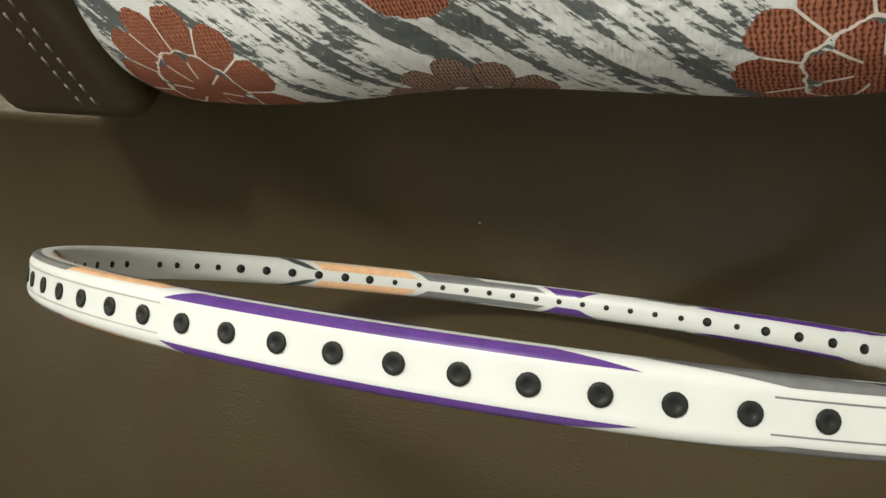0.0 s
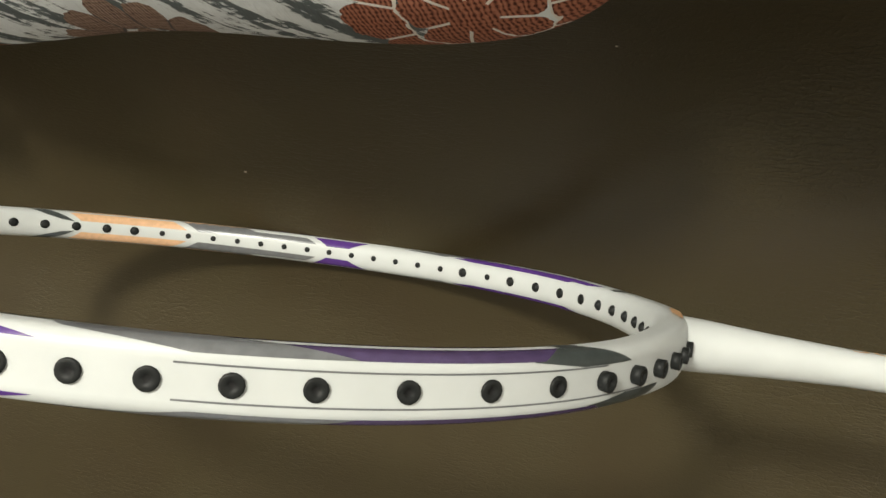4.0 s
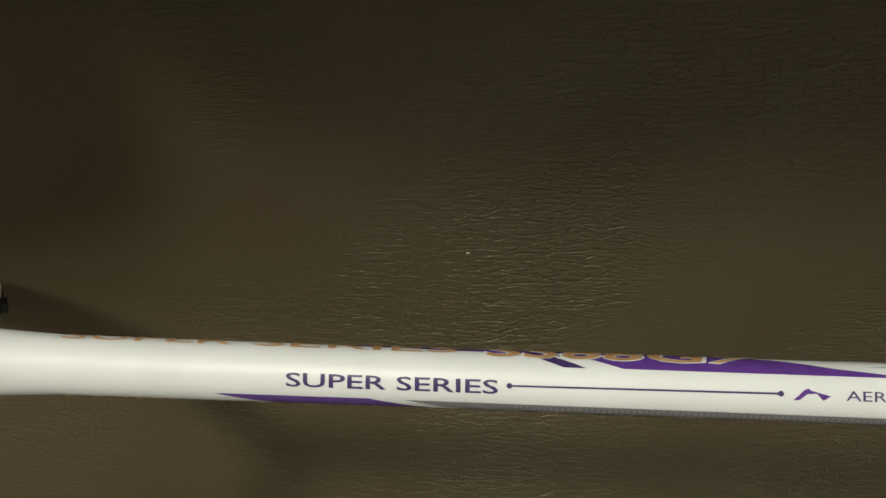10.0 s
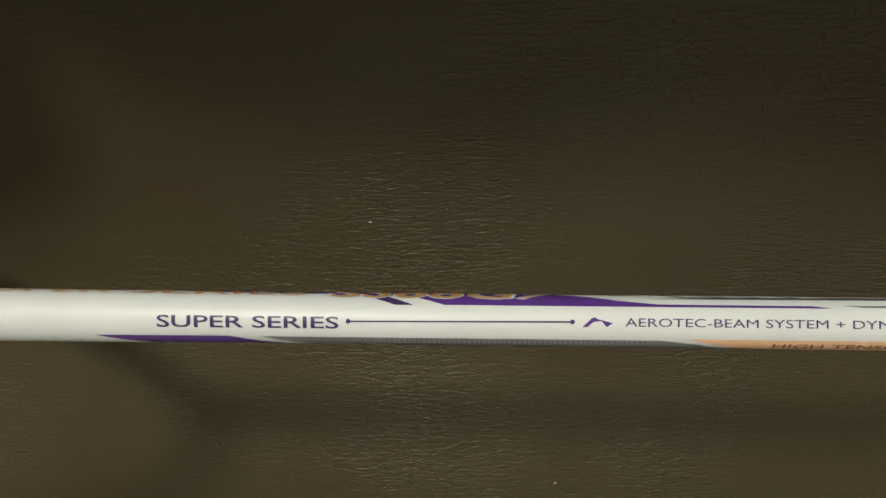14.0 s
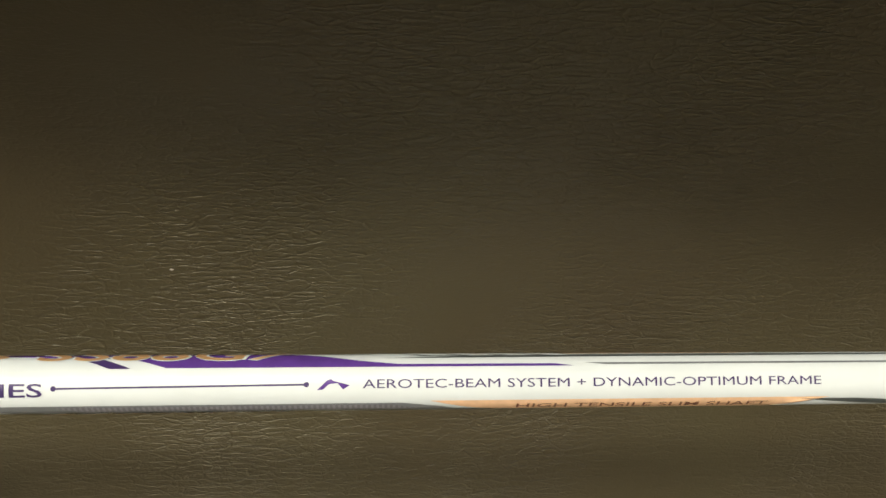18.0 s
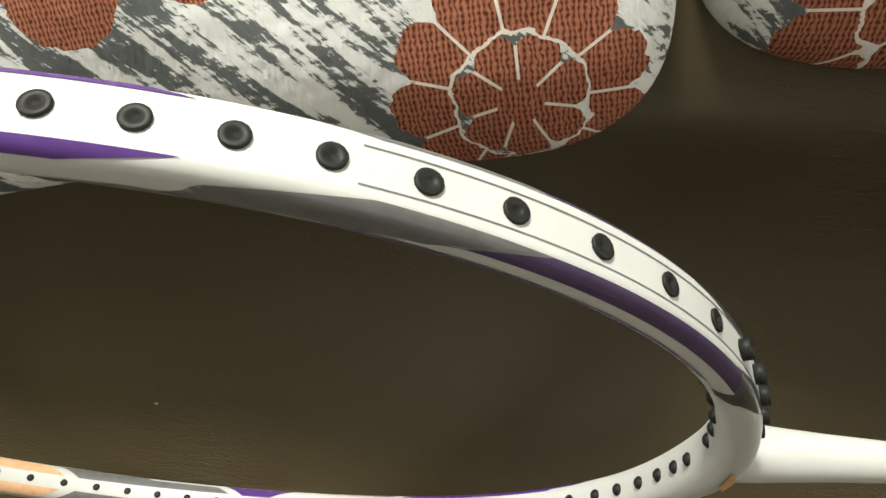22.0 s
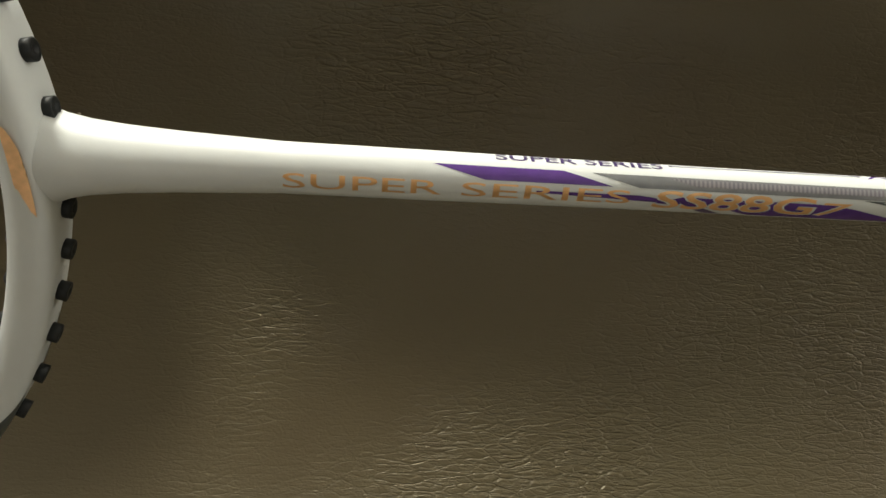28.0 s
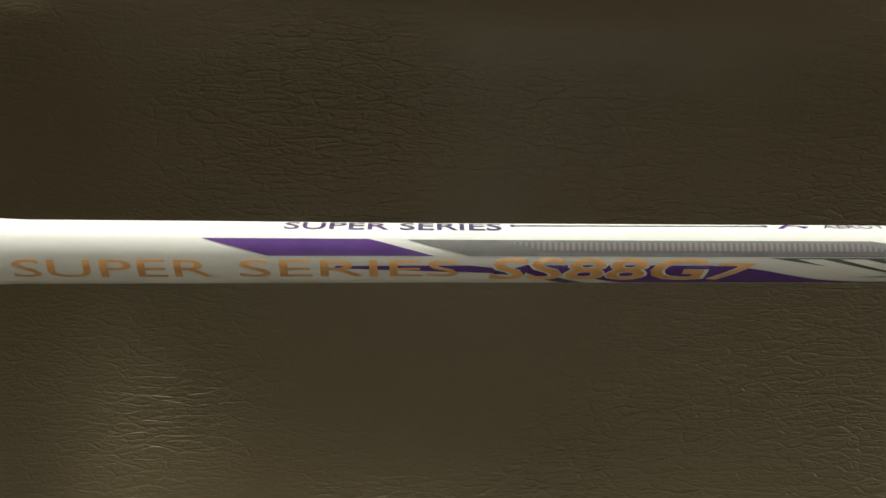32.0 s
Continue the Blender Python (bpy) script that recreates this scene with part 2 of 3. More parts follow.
def cushion_material():
    """Woven cover: chalk and slate dashes slanting down, with rust petals, round buds and a muted fan."""
    m = material("woven_flower_cloth", (0.6, 0.57, 0.52), 0.9, spec=0.15)
    t, b = m.node_tree, m.node_tree.nodes["Principled BSDF"]
    v = coords(m)
    sep = t.nodes.new("ShaderNodeSeparateXYZ")
    link(m, v, "Vector", sep, "Vector")
    u_out, z_out = sep.outputs["X"], sep.outputs["Z"]

    def maths(op, a, c=0.0):
        n = t.nodes.new("ShaderNodeMath")
        n.operation = op
        for k, s in enumerate((a, c)):
            if isinstance(s, (int, float)):
                n.inputs[k].default_value = s
            else:
                t.links.new(s, n.inputs[k])
        return n.outputs[0]

    def lerp(fac, a, c):
        n = t.nodes.new("ShaderNodeMixRGB")
        for key, s in (("Fac", fac), ("Color1", a), ("Color2", c)):
            if isinstance(s, tuple):
                n.inputs[key].default_value = (*s, 1)
            else:
                t.links.new(s, n.inputs[key])
        return n.outputs["Color"]

    turned = coords(m, (1, 1, 1), (0, radians(45), 0))
    streak_v = t.nodes.new("ShaderNodeMapping")
    streak_v.inputs["Scale"].default_value = (1.0, 0.2, 0.17)
    link(m, turned, "Vector", streak_v, "Vector")
    streak = node(m, "ShaderNodeTexNoise", Scale=150.0, Detail=8.0, Roughness=0.72)
    link(m, streak_v, "Vector", streak, "Vector")
    dash_v = coords(m, (0.28, 0.2, 1.0))
    dash = node(m, "ShaderNodeTexNoise", Scale=900.0, Detail=2.0)
    link(m, dash_v, "Vector", dash, "Vector")
    level = maths("ADD", streak.outputs["Fac"], maths("MULTIPLY", maths("SUBTRACT", dash.outputs["Fac"], 0.5), 0.16))
    base = ramp(m, [(0.46, (0.74, 0.77, 0.77)), (0.505, (0.63, 0.655, 0.65)), (0.515, (0.125, 0.142, 0.142)), (0.8, (0.082, 0.096, 0.098))])
    t.links.new(level, base.inputs["Fac"])
    wob = node(m, "ShaderNodeTexNoise", Scale=260.0, Detail=3.0)
    link(m, v, "Vector", wob, "Vector")
    shake = maths("MULTIPLY", maths("SUBTRACT", wob.outputs["Fac"], 0.5), 0.0042)
    ribs_v = coords(m, (1.0, 0.3, 0.22))
    ribs = node(m, "ShaderNodeTexNoise", Scale=1500.0, Detail=2.0)
    link(m, ribs_v, "Vector", ribs, "Vector")
    # rows of raised stitches with dark gaps
    rows = node(m, "ShaderNodeTexWave", Scale=290.0, Distortion=5.0, Detail=3.0)
    rows.inputs["Detail Scale"].default_value = 2.0
    link(m, v, "Vector", rows, "Vector")
    turns = node(m, "ShaderNodeTexWave", Scale=240.0, Distortion=4.0, Detail=2.0)
    turns.bands_direction = "Z"
    link(m, v, "Vector", turns, "Vector")
    worn = maths("MULTIPLY", maths("ADD", maths("MULTIPLY", rows.outputs["Fac"], 0.55), maths("MULTIPLY", turns.outputs["Fac"], 0.2)), maths("ADD", ribs.outputs["Fac"], 0.75))
    rust = ramp(m, [(0.10, (0.085, 0.027, 0.015)), (0.42, (0.30, 0.112, 0.066)), (0.9, (0.42, 0.17, 0.105))])
    t.links.new(worn, rust.inputs["Fac"])
    dull = ramp(m, [(0.15, (0.10, 0.060, 0.044)), (0.45, (0.28, 0.18, 0.135)), (0.9, (0.38, 0.27, 0.21))])
    t.links.new(worn, dull.inputs["Fac"])
    grey = ramp(m, [(0.3, (0.24, 0.24, 0.25)), (0.7, (0.36, 0.36, 0.37))])
    link(m, ribs, "Fac", grey, "Fac")

    def polar(cx, cz, squash):
        dx = maths("SUBTRACT", u_out, cx)
        dz = maths("DIVIDE", maths("SUBTRACT", z_out, cz), squash)
        r = maths("ADD", maths("SQRT", maths("ADD", maths("MULTIPLY", dx, dx), maths("MULTIPLY", dz, dz))), shake)
        return r, maths("ARCTAN2", dz, dx)

    def petals(r, theta, count, turn, r0, r1, gap):
        """One ring of scalloped petals: its whole field and the petals without their outlines."""
        ph = maths("FRACT", maths("ADD", maths("MULTIPLY", theta, count / math.tau), 10 + turn))
        edge = maths("ABSOLUTE", maths("SUBTRACT", maths("MULTIPLY", ph, 2.0), 1.0))
        lim = maths("MULTIPLY", maths("SUBTRACT", 1.0, maths("MULTIPLY", maths("POWER", edge, 3.0), 0.20)), r1)
        whole = maths("MULTIPLY", maths("LESS_THAN", r, lim), maths("GREATER_THAN", r, r0))
        side = maths("GREATER_THAN", maths("MULTIPLY", maths("SUBTRACT", 1.0, edge), maths("MULTIPLY", r, math.pi / count)), gap)
        side = maths("MAXIMUM", side, maths("LESS_THAN", r, r1 * 0.34))
        body = maths("MULTIPLY", maths("MULTIPLY", whole, side), maths("GREATER_THAN", r, r0 + gap * 2.0 if r0 else -1.0))
        return whole, body

    colour = base.outputs["Color"]
    pale, brown, slate = (0.74, 0.70, 0.64), (0.16, 0.05, 0.03), (0.12, 0.10, 0.09)
    for cx, cz, k, size, count, ink, line in (
        (-0.080, -0.101, 1.0, 0.0320, 12, rust, pale), (0.008, -0.116, 0.8, 0.0290, 13, dull, slate), (0.097, -0.100, 1.0, 0.0265, 11, rust, pale),
        (-0.060, -0.046, 0.9, 0.0250, 9, grey, brown), (0.085, -0.058, 0.9, 0.0190, 9, grey, brown), (-0.070, 0.045, 1.0, 0.0270, 11, rust, pale), (0.06, 0.05, 1.0, 0.0290, 11, rust, pale)):
        r, theta = polar(cx, cz, k)
        for turn, r0, r1, number in ((0.0, size * 0.50, size, count), (0.25, 0.0, size * 0.50, count - 4)):
            whole, body = petals(r, theta, number, turn, r0, r1, 0.00032)
            colour = lerp(body, lerp(whole, colour, line), ink.outputs["Color"])
    for cx, cz, size in ((0.004, -0.0655, 0.0145), (0.035, -0.0605, 0.0135), (-0.008, -0.041, 0.012), (0.022, -0.037, 0.0125)):
        r, theta = polar(cx, cz, 1.0)
        colour = lerp(maths("LESS_THAN", r, size), colour, rust.outputs["Color"])
    t.links.new(colour, b.inputs["Base Color"])
    weave = node(m, "ShaderNodeTexNoise", Scale=1300.0, Detail=2.0)
    link(m, ribs_v, "Vector", weave, "Vector")
    slub = node(m, "ShaderNodeTexNoise", Scale=60.0, Detail=3.0)
    link(m, v, "Vector", slub, "Vector")
    q2 = node(m, "ShaderNodeBump", Strength=0.35, Distance=0.004)
    link(m, slub, "Fac", q2, "Height")
    q1 = node(m, "ShaderNodeBump", Strength=0.6, Distance=0.0006)
    link(m, weave, "Fac", q1, "Height")
    link(m, q2, "Normal", q1, "Normal")
    link(m, q1, "Normal", b, "Normal")
    return m


CLOTH = cushion_material()


# ---- builders ----
def mesh_object(name, bm, mat, smooth=True):
    me = bpy.data.meshes.new(name)
    bmesh.ops.recalc_face_normals(bm, faces=bm.faces[:])
    bm.to_mesh(me)
    bm.free()
    for p in me.polygons:
        p.use_smooth = smooth
    me.materials.append(mat)
    return new(name, me)


def part(name, bm, mat, parent, label="", smooth=True):
    o = mesh_object(name, bm, mat, smooth)
    o.parent = parent
    return tagged(o, label)


def loft(rings, closed=False, caps=True):
    """A skin over rings of points, each with the same count."""
    bm = bmesh.new()
    vs = [[bm.verts.new(p) for p in r] for r in rings]
    n, c = len(rings), len(rings[0])
    for i in range(n if closed else n - 1):
        a, b = vs[i], vs[(i + 1) % n]
        for j in range(c):
            bm.faces.new((a[j], a[(j + 1) % c], b[(j + 1) % c], b[j]))
    if caps and not closed:
        bm.faces.new(vs[0])
        bm.faces.new(vs[-1])
    return bm


def rounded_box(x0, x1, y0, y1, z0, z1, r, cuts=4):
    bm = bmesh.new()
    bmesh.ops.create_cube(bm, size=1)
    for v in bm.verts:
        v.co = ((x0 + x1) / 2 + v.co.x * (x1 - x0), (y0 + y1) / 2 + v.co.y * (y1 - y0), (z0 + z1) / 2 + v.co.z * (z1 - z0))
    if r:
        bmesh.ops.bevel(bm, geom=bm.edges[:], offset=r, segments=cuts, profile=0.5, affect="EDGES")
    return bm


def tube(points, r, sides=6):
    rings = []
    for i, p in enumerate(points):
        a, b = Vector(points[max(0, i - 1)]), Vector(points[min(len(points) - 1, i + 1)])
        t = (b - a).normalized()
        u = t.orthogonal().normalized()
        w = t.cross(u)
        rings.append([Vector(p) + r * (math.cos(k * math.tau / sides) * u + math.sin(k * math.tau / sides) * w) for k in range(sides)])
    return loft(rings)


# ---- racket shape (millimetres in its own frame: x to the grip, y across the head, z out of the face) ----
HEAD_X = (-130.43, 133.59, 0.84, -16.18, 2.17)
HEAD_Y = (77.74, 7.50, -17.41, 1.57, -1.79)
TH = np.linspace(0, np.pi, 4001)
CX = sum(c * np.cos(k * TH) for k, c in enumerate(HEAD_X))
CY = sum(c * np.sin((k + 1) * TH) for k, c in enumerate(HEAD_Y))
# the tip is rounded off with a parabola that meets the sides smoothly
TIP = int(np.argmax((CY < 17.0) & (TH > 2.0)))
BOW = (CX[TIP + 1] - CX[TIP - 1]) / (CY[TIP + 1] - CY[TIP - 1]) / (2 * CY[TIP])
CX[TIP:] = CX[TIP] + BOW * (CY[TIP:] ** 2 - CY[TIP] ** 2)
CS = np.r_[0, np.cumsum(np.hypot(np.diff(CX), np.diff(CY)))]
HALF = float(CS[-1])


def centre(s):
    """Point and outward normal of the head's centre line, s millimetres from the throat; s < 0 is the other side."""
    s = (s + HALF) % (2 * HALF) - HALF
    side, a = (1 if s >= 0 else -1), abs(s)
    e = 0.5
    x, y = np.interp(a, CS, CX), np.interp(a, CS, CY)
    x0, y0, x1, y1 = (np.interp(q, CS, c) for q in (max(0, a - e), min(HALF, a + e)) for c in (CX, CY))
    dx, dy = x1 - x0, y1 - y0
    if a < e:
        dx, dy = 0.0, 1.0
    if a > HALF - e:
        dx, dy = 0.0, -1.0
    n = math.hypot(dx, dy)
    return x, side * y - 0.5, dy / n, -side * dx / n


def section(s):
    """Half width, half height of the head's section."""
    a = abs((s + HALF) % (2 * HALF) - HALF)
    k = max(0.0, 1 - a / 46.0)
    k = k * k * (3 - 2 * k)
    return 3.6 + 0.1 * k, 5.0 + 1.1 * k


def on_head(s, psi, off=0.0):
    """psi in degrees: 0 the outer wall, 90 one face, 180 the inner wall."""
    x, y, nx, ny = centre(s)
    w, h = section(s)
    c, q = math.cos(radians(psi)), math.sin(radians(psi))
    e = 0.56 if c > 0 else 0.90
    r = (w + off) * math.copysign(abs(c) ** e, c)
    z = (h + off) * math.copysign(abs(q) ** (0.56 if c > 0 else 0.80), q)
    if c > 0.9 and abs(s) > 20:
        r -= 0.25 * (c - 0.9) / 0.1
    return Vector(((x + r * nx) / 1000, (y + r * ny) / 1000, z / 1000))


SHAFT_X = (-11.0, -8.0, -5.0, -2.0, 3.0, 10.0, 25.0, 45.0, 70.0, 110.0, 235.0)
SHAFT_Y = (9.4, 7.6, 6.2, 5.45, 4.85, 4.4, 3.78, 3.72, 3.56, 3.50, 3.42)
SHAFT_Z = (5.7, 5.75, 5.7, 5.55, 5.15, 4.62, 3.85, 3.72, 3.56, 3.50, 3.42)


def on_shaft(x, phi, off=0.0):
    """phi in degrees: 0 the side with the small lettering, 90 one face."""
    ry, rz = np.interp(x, SHAFT_X, SHAFT_Y) + off, np.interp(x, SHAFT_X, SHAFT_Z) + off
    return Vector((x / 1000, -ry * math.cos(radians(phi)) / 1000, -rz * math.sin(radians(phi)) / 1000))


def flat(polys):
    bm = bmesh.new()
    for poly in polys:
        bm.faces.new([bm.verts.new((u, v, 0)) for u, v in poly])
    bmesh.ops.triangulate(bm, faces=bm.faces[:], ngon_method="EAR_CLIP")
    return bm


def wrapped(name, bm, mapper, mat, parent, label, off, du, dv, turn=0.0, mirror_u=1, mirror_v=1):
    """Cuts a flat drawing into small pieces and lays it on the head or the shaft."""
    us, vs = [v.co.x for v in bm.verts], [v.co.y for v in bm.verts]
    for axis, lo, hi, step in ((0, min(us), max(us), du), (1, min(vs), max(vs), dv)):
        q = math.floor(lo / step) * step + step
        while q < hi - 1e-6:
            co, no = [0, 0, 0], [0, 0, 0]
            co[axis], no[axis] = q, 1
            bmesh.ops.bisect_plane(bm, geom=bm.verts[:] + bm.edges[:] + bm.faces[:], plane_co=co, plane_no=no)
            q += step
    for v in bm.verts:
        v.co = mapper(mirror_u * v.co.x, mirror_v * v.co.y + turn, off)
    return part(name, bm, mat, parent, label)


def lettering(words, u0, u1, v0, v1, bold=0.0, shear=0.0):
    """Flat letters that fill the given box (v0 is the foot of the letters)."""
    cu = bpy.data.curves.new("letters", "FONT")
    cu.body, cu.size, cu.offset, cu.shear, cu.resolution_u = words, 1.0, bold, shear, 3
    ob = bpy.data.objects.new("letters", cu)
    scene.collection.objects.link(ob)
    me = ob.evaluated_get(bpy.context.evaluated_depsgraph_get()).to_mesh()
    bm = bmesh.new()
    bm.from_mesh(me)
    bpy.data.objects.remove(ob)
    bpy.data.curves.remove(cu)
    xs, ys = [v.co.x for v in bm.verts], [v.co.y for v in bm.verts]
    for v in bm.verts:
        v.co = (u0 + (v.co.x - min(xs)) / (max(xs) - min(xs)) * (u1 - u0), v0 + (v.co.y - min(ys)) / (max(ys) - min(ys)) * (v1 - v0), 0)
    return bm


# ---- the racket ----
RACKET_POSE = Matrix.Translation((0, 0, 0.0995)) @ Matrix.Rotation(0.0, 4, "Z") @ Matrix.Rotation(radians(-98), 4, "X")
racket = tagged(new("badminton_racket"), "white unstrung badminton racket with purple, grey and gold decals", "racket")
racket.matrix_world = RACKET_POSE

PSI = [k * 360 / 40 for k in range(40)]
STEPS = 460
part("head_frame", loft([[on_head(-HALF + 2 * HALF * i / STEPS, p) for p in PSI] for i in range(STEPS)], closed=True), WHITE, racket, "glossy white lacquered head frame")

xs = [-11, -9.5, -8, -6.5, -5, -3.5, -2, 0, 1.5, 3, 5, 7.5, 10, 14, 18, 25, 32, 45, 58, 70, 90, 110, 150, 190, 235]
part("shaft", loft([[on_shaft(x, p * 1.0) for p in PSI] for x in xs]), WHITE, racket, "white tapering shaft that flares into the head")

# grommets, the same along both halves of the head
NEAR_GROMMETS = (6.2, 13.9, 21.5, 31.1, 40.3, 49.9, 60.3, 72.0, 83.8, 95.3, 105.1, 114.8, 123.9, 132.9, 141.8, 150.8, 159.8, 168.9, 178.1, 187.3, 196.6, 205.9, 215.3, 225.3, 235.1, 244.9, 255.5, 264.9, 275.2, 285.5, 295.7, 304.5, 313.3, 321.9, 329.5)
FAR_GROMMETS = (8.5, 15.6, 23.5, 32.2, 41.5, 50.6, 60.8, 71.9, 83.6, 95.1, 105.1, 115.6, 124.9, 134.3, 143.4, 152.4, 161.4, 170.4, 179.2, 188.4, 197.6, 206.7, 216.0, 225.4, 235.0, 245.0, 254.7, 265.1, 275.5, 285.6, 295.8, 304.8, 313.4, 321.9, 329.5)
WIDE = {6, 7, 8, 9, 10, 12, 26, 27, 28, 29, 30, 31}


def grommet_mesh(name, proud, inner):
    """A nylon sleeve with a flange outside and a rim inside, turned about its length."""
    profile = ((-3.75, 0.35), (-3.75, inner), (-3.2, inner), (3.0, 1.0), (3.2, 1.6), (3.9 + proud, 1.65), (4.0 + proud, 1.4), (4.0 + proud, 0.72), (3.72 + proud, 0.55))
    if name == "throat_grommet":
        profile = ((-4.7, 0.25), (-4.55, 0.75), (-3.9, 1.45), (-3.5, 1.5)) + profile[2:]
    rings = [[Vector((t / 1000, r * math.cos(a) / 1000, r * math.sin(a) / 1000)) for a in (k * math.tau / 14 for k in range(14))] for t, r in profile]
    bm = loft(rings)
    me = bpy.data.meshes.new(name)
    bmesh.ops.recalc_face_normals(bm, faces=bm.faces[:])
    bm.to_mesh(me)
    bm.free()
    for p in me.polygons:
        p.use_smooth = True
    me.materials.append(BLACK)
    me.materials.append(HOLE_SHADE)
    # the shallow outer cap is coloured dark, in place of a deep shaded hole
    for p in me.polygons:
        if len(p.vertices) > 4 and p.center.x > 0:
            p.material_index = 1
    return me


GROMMET_MESHES = {key: grommet_mesh("throat_grommet" if key == "throat" else "grommet", proud, inner) for key, proud, inner in (("wide", -0.2, 1.55), ("slim", -0.2, 1.0), ("throat", 1.0, 1.2))}
for side, row in ((1, FAR_GROMMETS), (-1, NEAR_GROMMETS)):
    for k, s in enumerate(row, 1):
        x, y, nx, ny = centre(side * s)
        w, h = section(side * s)
        o = new("grommet", GROMMET_MESHES["throat" if k <= 6 else "wide" if k in WIDE else "slim"])
        o.parent = racket
        o.matrix_basis = Matrix.Translation((x / 1000, y / 1000, 0)) @ Matrix.Rotation(math.atan2(ny, nx), 4, "Z")

# painted bands on the head, in (s, psi); each lies on both sides and both faces
HEAD_ART = (
    ("pinstripe", GREY, "", ((37, 13.2), (112, 13.2), (112, 16.2), (37, 16.2))),
    ("wedge", DARK_GREY, "dark grey wedge", ((30, 17), (46, 116), (49, 112), (46, 84), (51, 84), (53, 34), (43, 17))),
    ("stripe", DEEP_PURPLE, "dark purple stripe", ((51, 36), (90, 37), (100, 84), (47, 84))),
    ("stripe", PURPLE, "thin purple stripe", ((52, 106), (60, 128), (99, 128), (93, 106))),
    ("wedge", GREY, "grey wedge", ((90, 37), (110, 34), (126, 78), (132, 114), (117, 112), (110, 92), (104, 84), (100, 84))),
    ("flash", PURPLE, "long purple flash", ((128, 31), (201.5, 29), (195, 70), (139, 70))),
    ("stripe", PALE_GREY, "", ((202, 14), (278, 14), (272, 18), (202, 17))),
    ("stripe", GOLD, "gold stripe", ((203, 60), (236, 48), (232, 84), (201, 92))),
    ("stripe", GREY, "grey stripe", ((234, 44), (292, 44), (280, 78), (232, 80))),
    ("flash", PURPLE, "purple flash", ((62, 104), (70, 137), (112, 134), (120.5, 125), (113, 104))),
    ("wedge", GREY, "small grey wedge", ((119, 107), (124.6, 125), (142.5, 114), (134, 101))),
    ("flash", PURPLE, "short purple flash", ((155.5, 115), (162.7, 160), (171.5, 161), (177.4, 116))),
    ("stripe", GREY, "grey band", ((204.6, 102), (200, 129), (180, 129), (175.8, 158), (221.8, 163), (229.5, 100))),
    ("stripe", GOLD, "gold band", ((226, 162), (263.6, 162), (267.8, 119), (231.8, 119))),
    ("wedge", DARK_GREY, "", ((265.6, 166), (270, 160), (275, 142), (281, 104), (275, 104))),
    ("edge_line", PURPLE, "thin purple line", ((158, 88), (206, 88), (200, 94), (158, 94))),
    ("edge_line", GOLD, "thin gold line", ((233, 94), (266, 94), (266, 106), (233, 106))),
    ("slash", GOLD, "", ((206, 100), (210, 112), (212, 112), (208, 100))),
    ("slash", GOLD, "", ((210, 100), (214, 113), (216, 113), (212, 100))),
    ("slash", GOLD, "", ((214, 100), (218, 114), (220, 114), (216, 100))),
    ("slash", GOLD, "", ((218, 100), (222, 115), (224, 115), (220, 100))),
    ("slash", GOLD, "", ((222, 100), (226, 116), (228, 116), (224, 100))),
)
for rank, (name, mat, label, poly) in enumerate(HEAD_ART):
    for mu in (1, -1):
        for mv in (1, -1):
            shift = 12 if mu * mv < 0 else 0
            art = [(u + shift if u < 70 and min(q for q, _ in poly) < 55 and poly[0][1] < 115 else u, v) for u, v in poly]
            wrapped(name, flat([art]), on_head, mat, racket, label, 0.05 + 0.006 * rank, 2.0, 6.0, 0, mu, mv)
for mv in (1, -1):
    wrapped("emblem", flat([((-7, 91), (-5, 85), (-2.8, 79), (-1.2, 81), (1, 86), (3, 84), (5, 78), (7, 70), (6.2, 79), (4.2, 87), (2, 91), (-1, 92), (-4.5, 92))]), on_head, PALE_GOLD, racket, "plain gold swoosh at the throat", 0.42, 1.0, 5.0, 0, -mv, mv)

# lettering and bands on the shaft, in (x, phi); each lies twice, half a turn apart
SHAFT_ART = (
    ("flash", PURPLE, "purple slanted panel", ((46.7, 35), (65.9, 35), (73.4, 67), (54.3, 67))),
    ("band", GREY, "grey band", ((70.2, 36), (124.5, 36), (129.5, 49), (132, 67), (77.4, 67))),
    ("gold_panel", GOLD, "gold panel", ((128, 31), (180, 31), (173, 58), (168, 92), (142, 92), (134, 60))),
    ("wedge", DARK_GREY, "", ((176, 36), (184, 36), (205, 66), (188, 62))),
    ("slash", INK, "", ((82.5, 95), (88.8, 138), (91.4, 138), (85.2, 95))),
    ("underlay", PURPLE, "purple field under the large letters", ((80, 104), (91, 111), (95.6, 137), (146.4, 137), (144, 131), (124, 130), (119, 120), (112.5, 96), (108, 84), (84, 84))),
    ("underlay", PURPLE, "", ((62, 86), (77.5, 85), (85.5, 99), (83.0, 103), (77, 93), (62, 91))),
    ("stripe", GREY, "thin grey stripe", ((147.8, 129), (150.5, 134), (210, 134), (210, 129))),
    ("stripe", DARK_GREY, "", ((122, 112), (210, 104), (210, 98), (140, 98))),
)
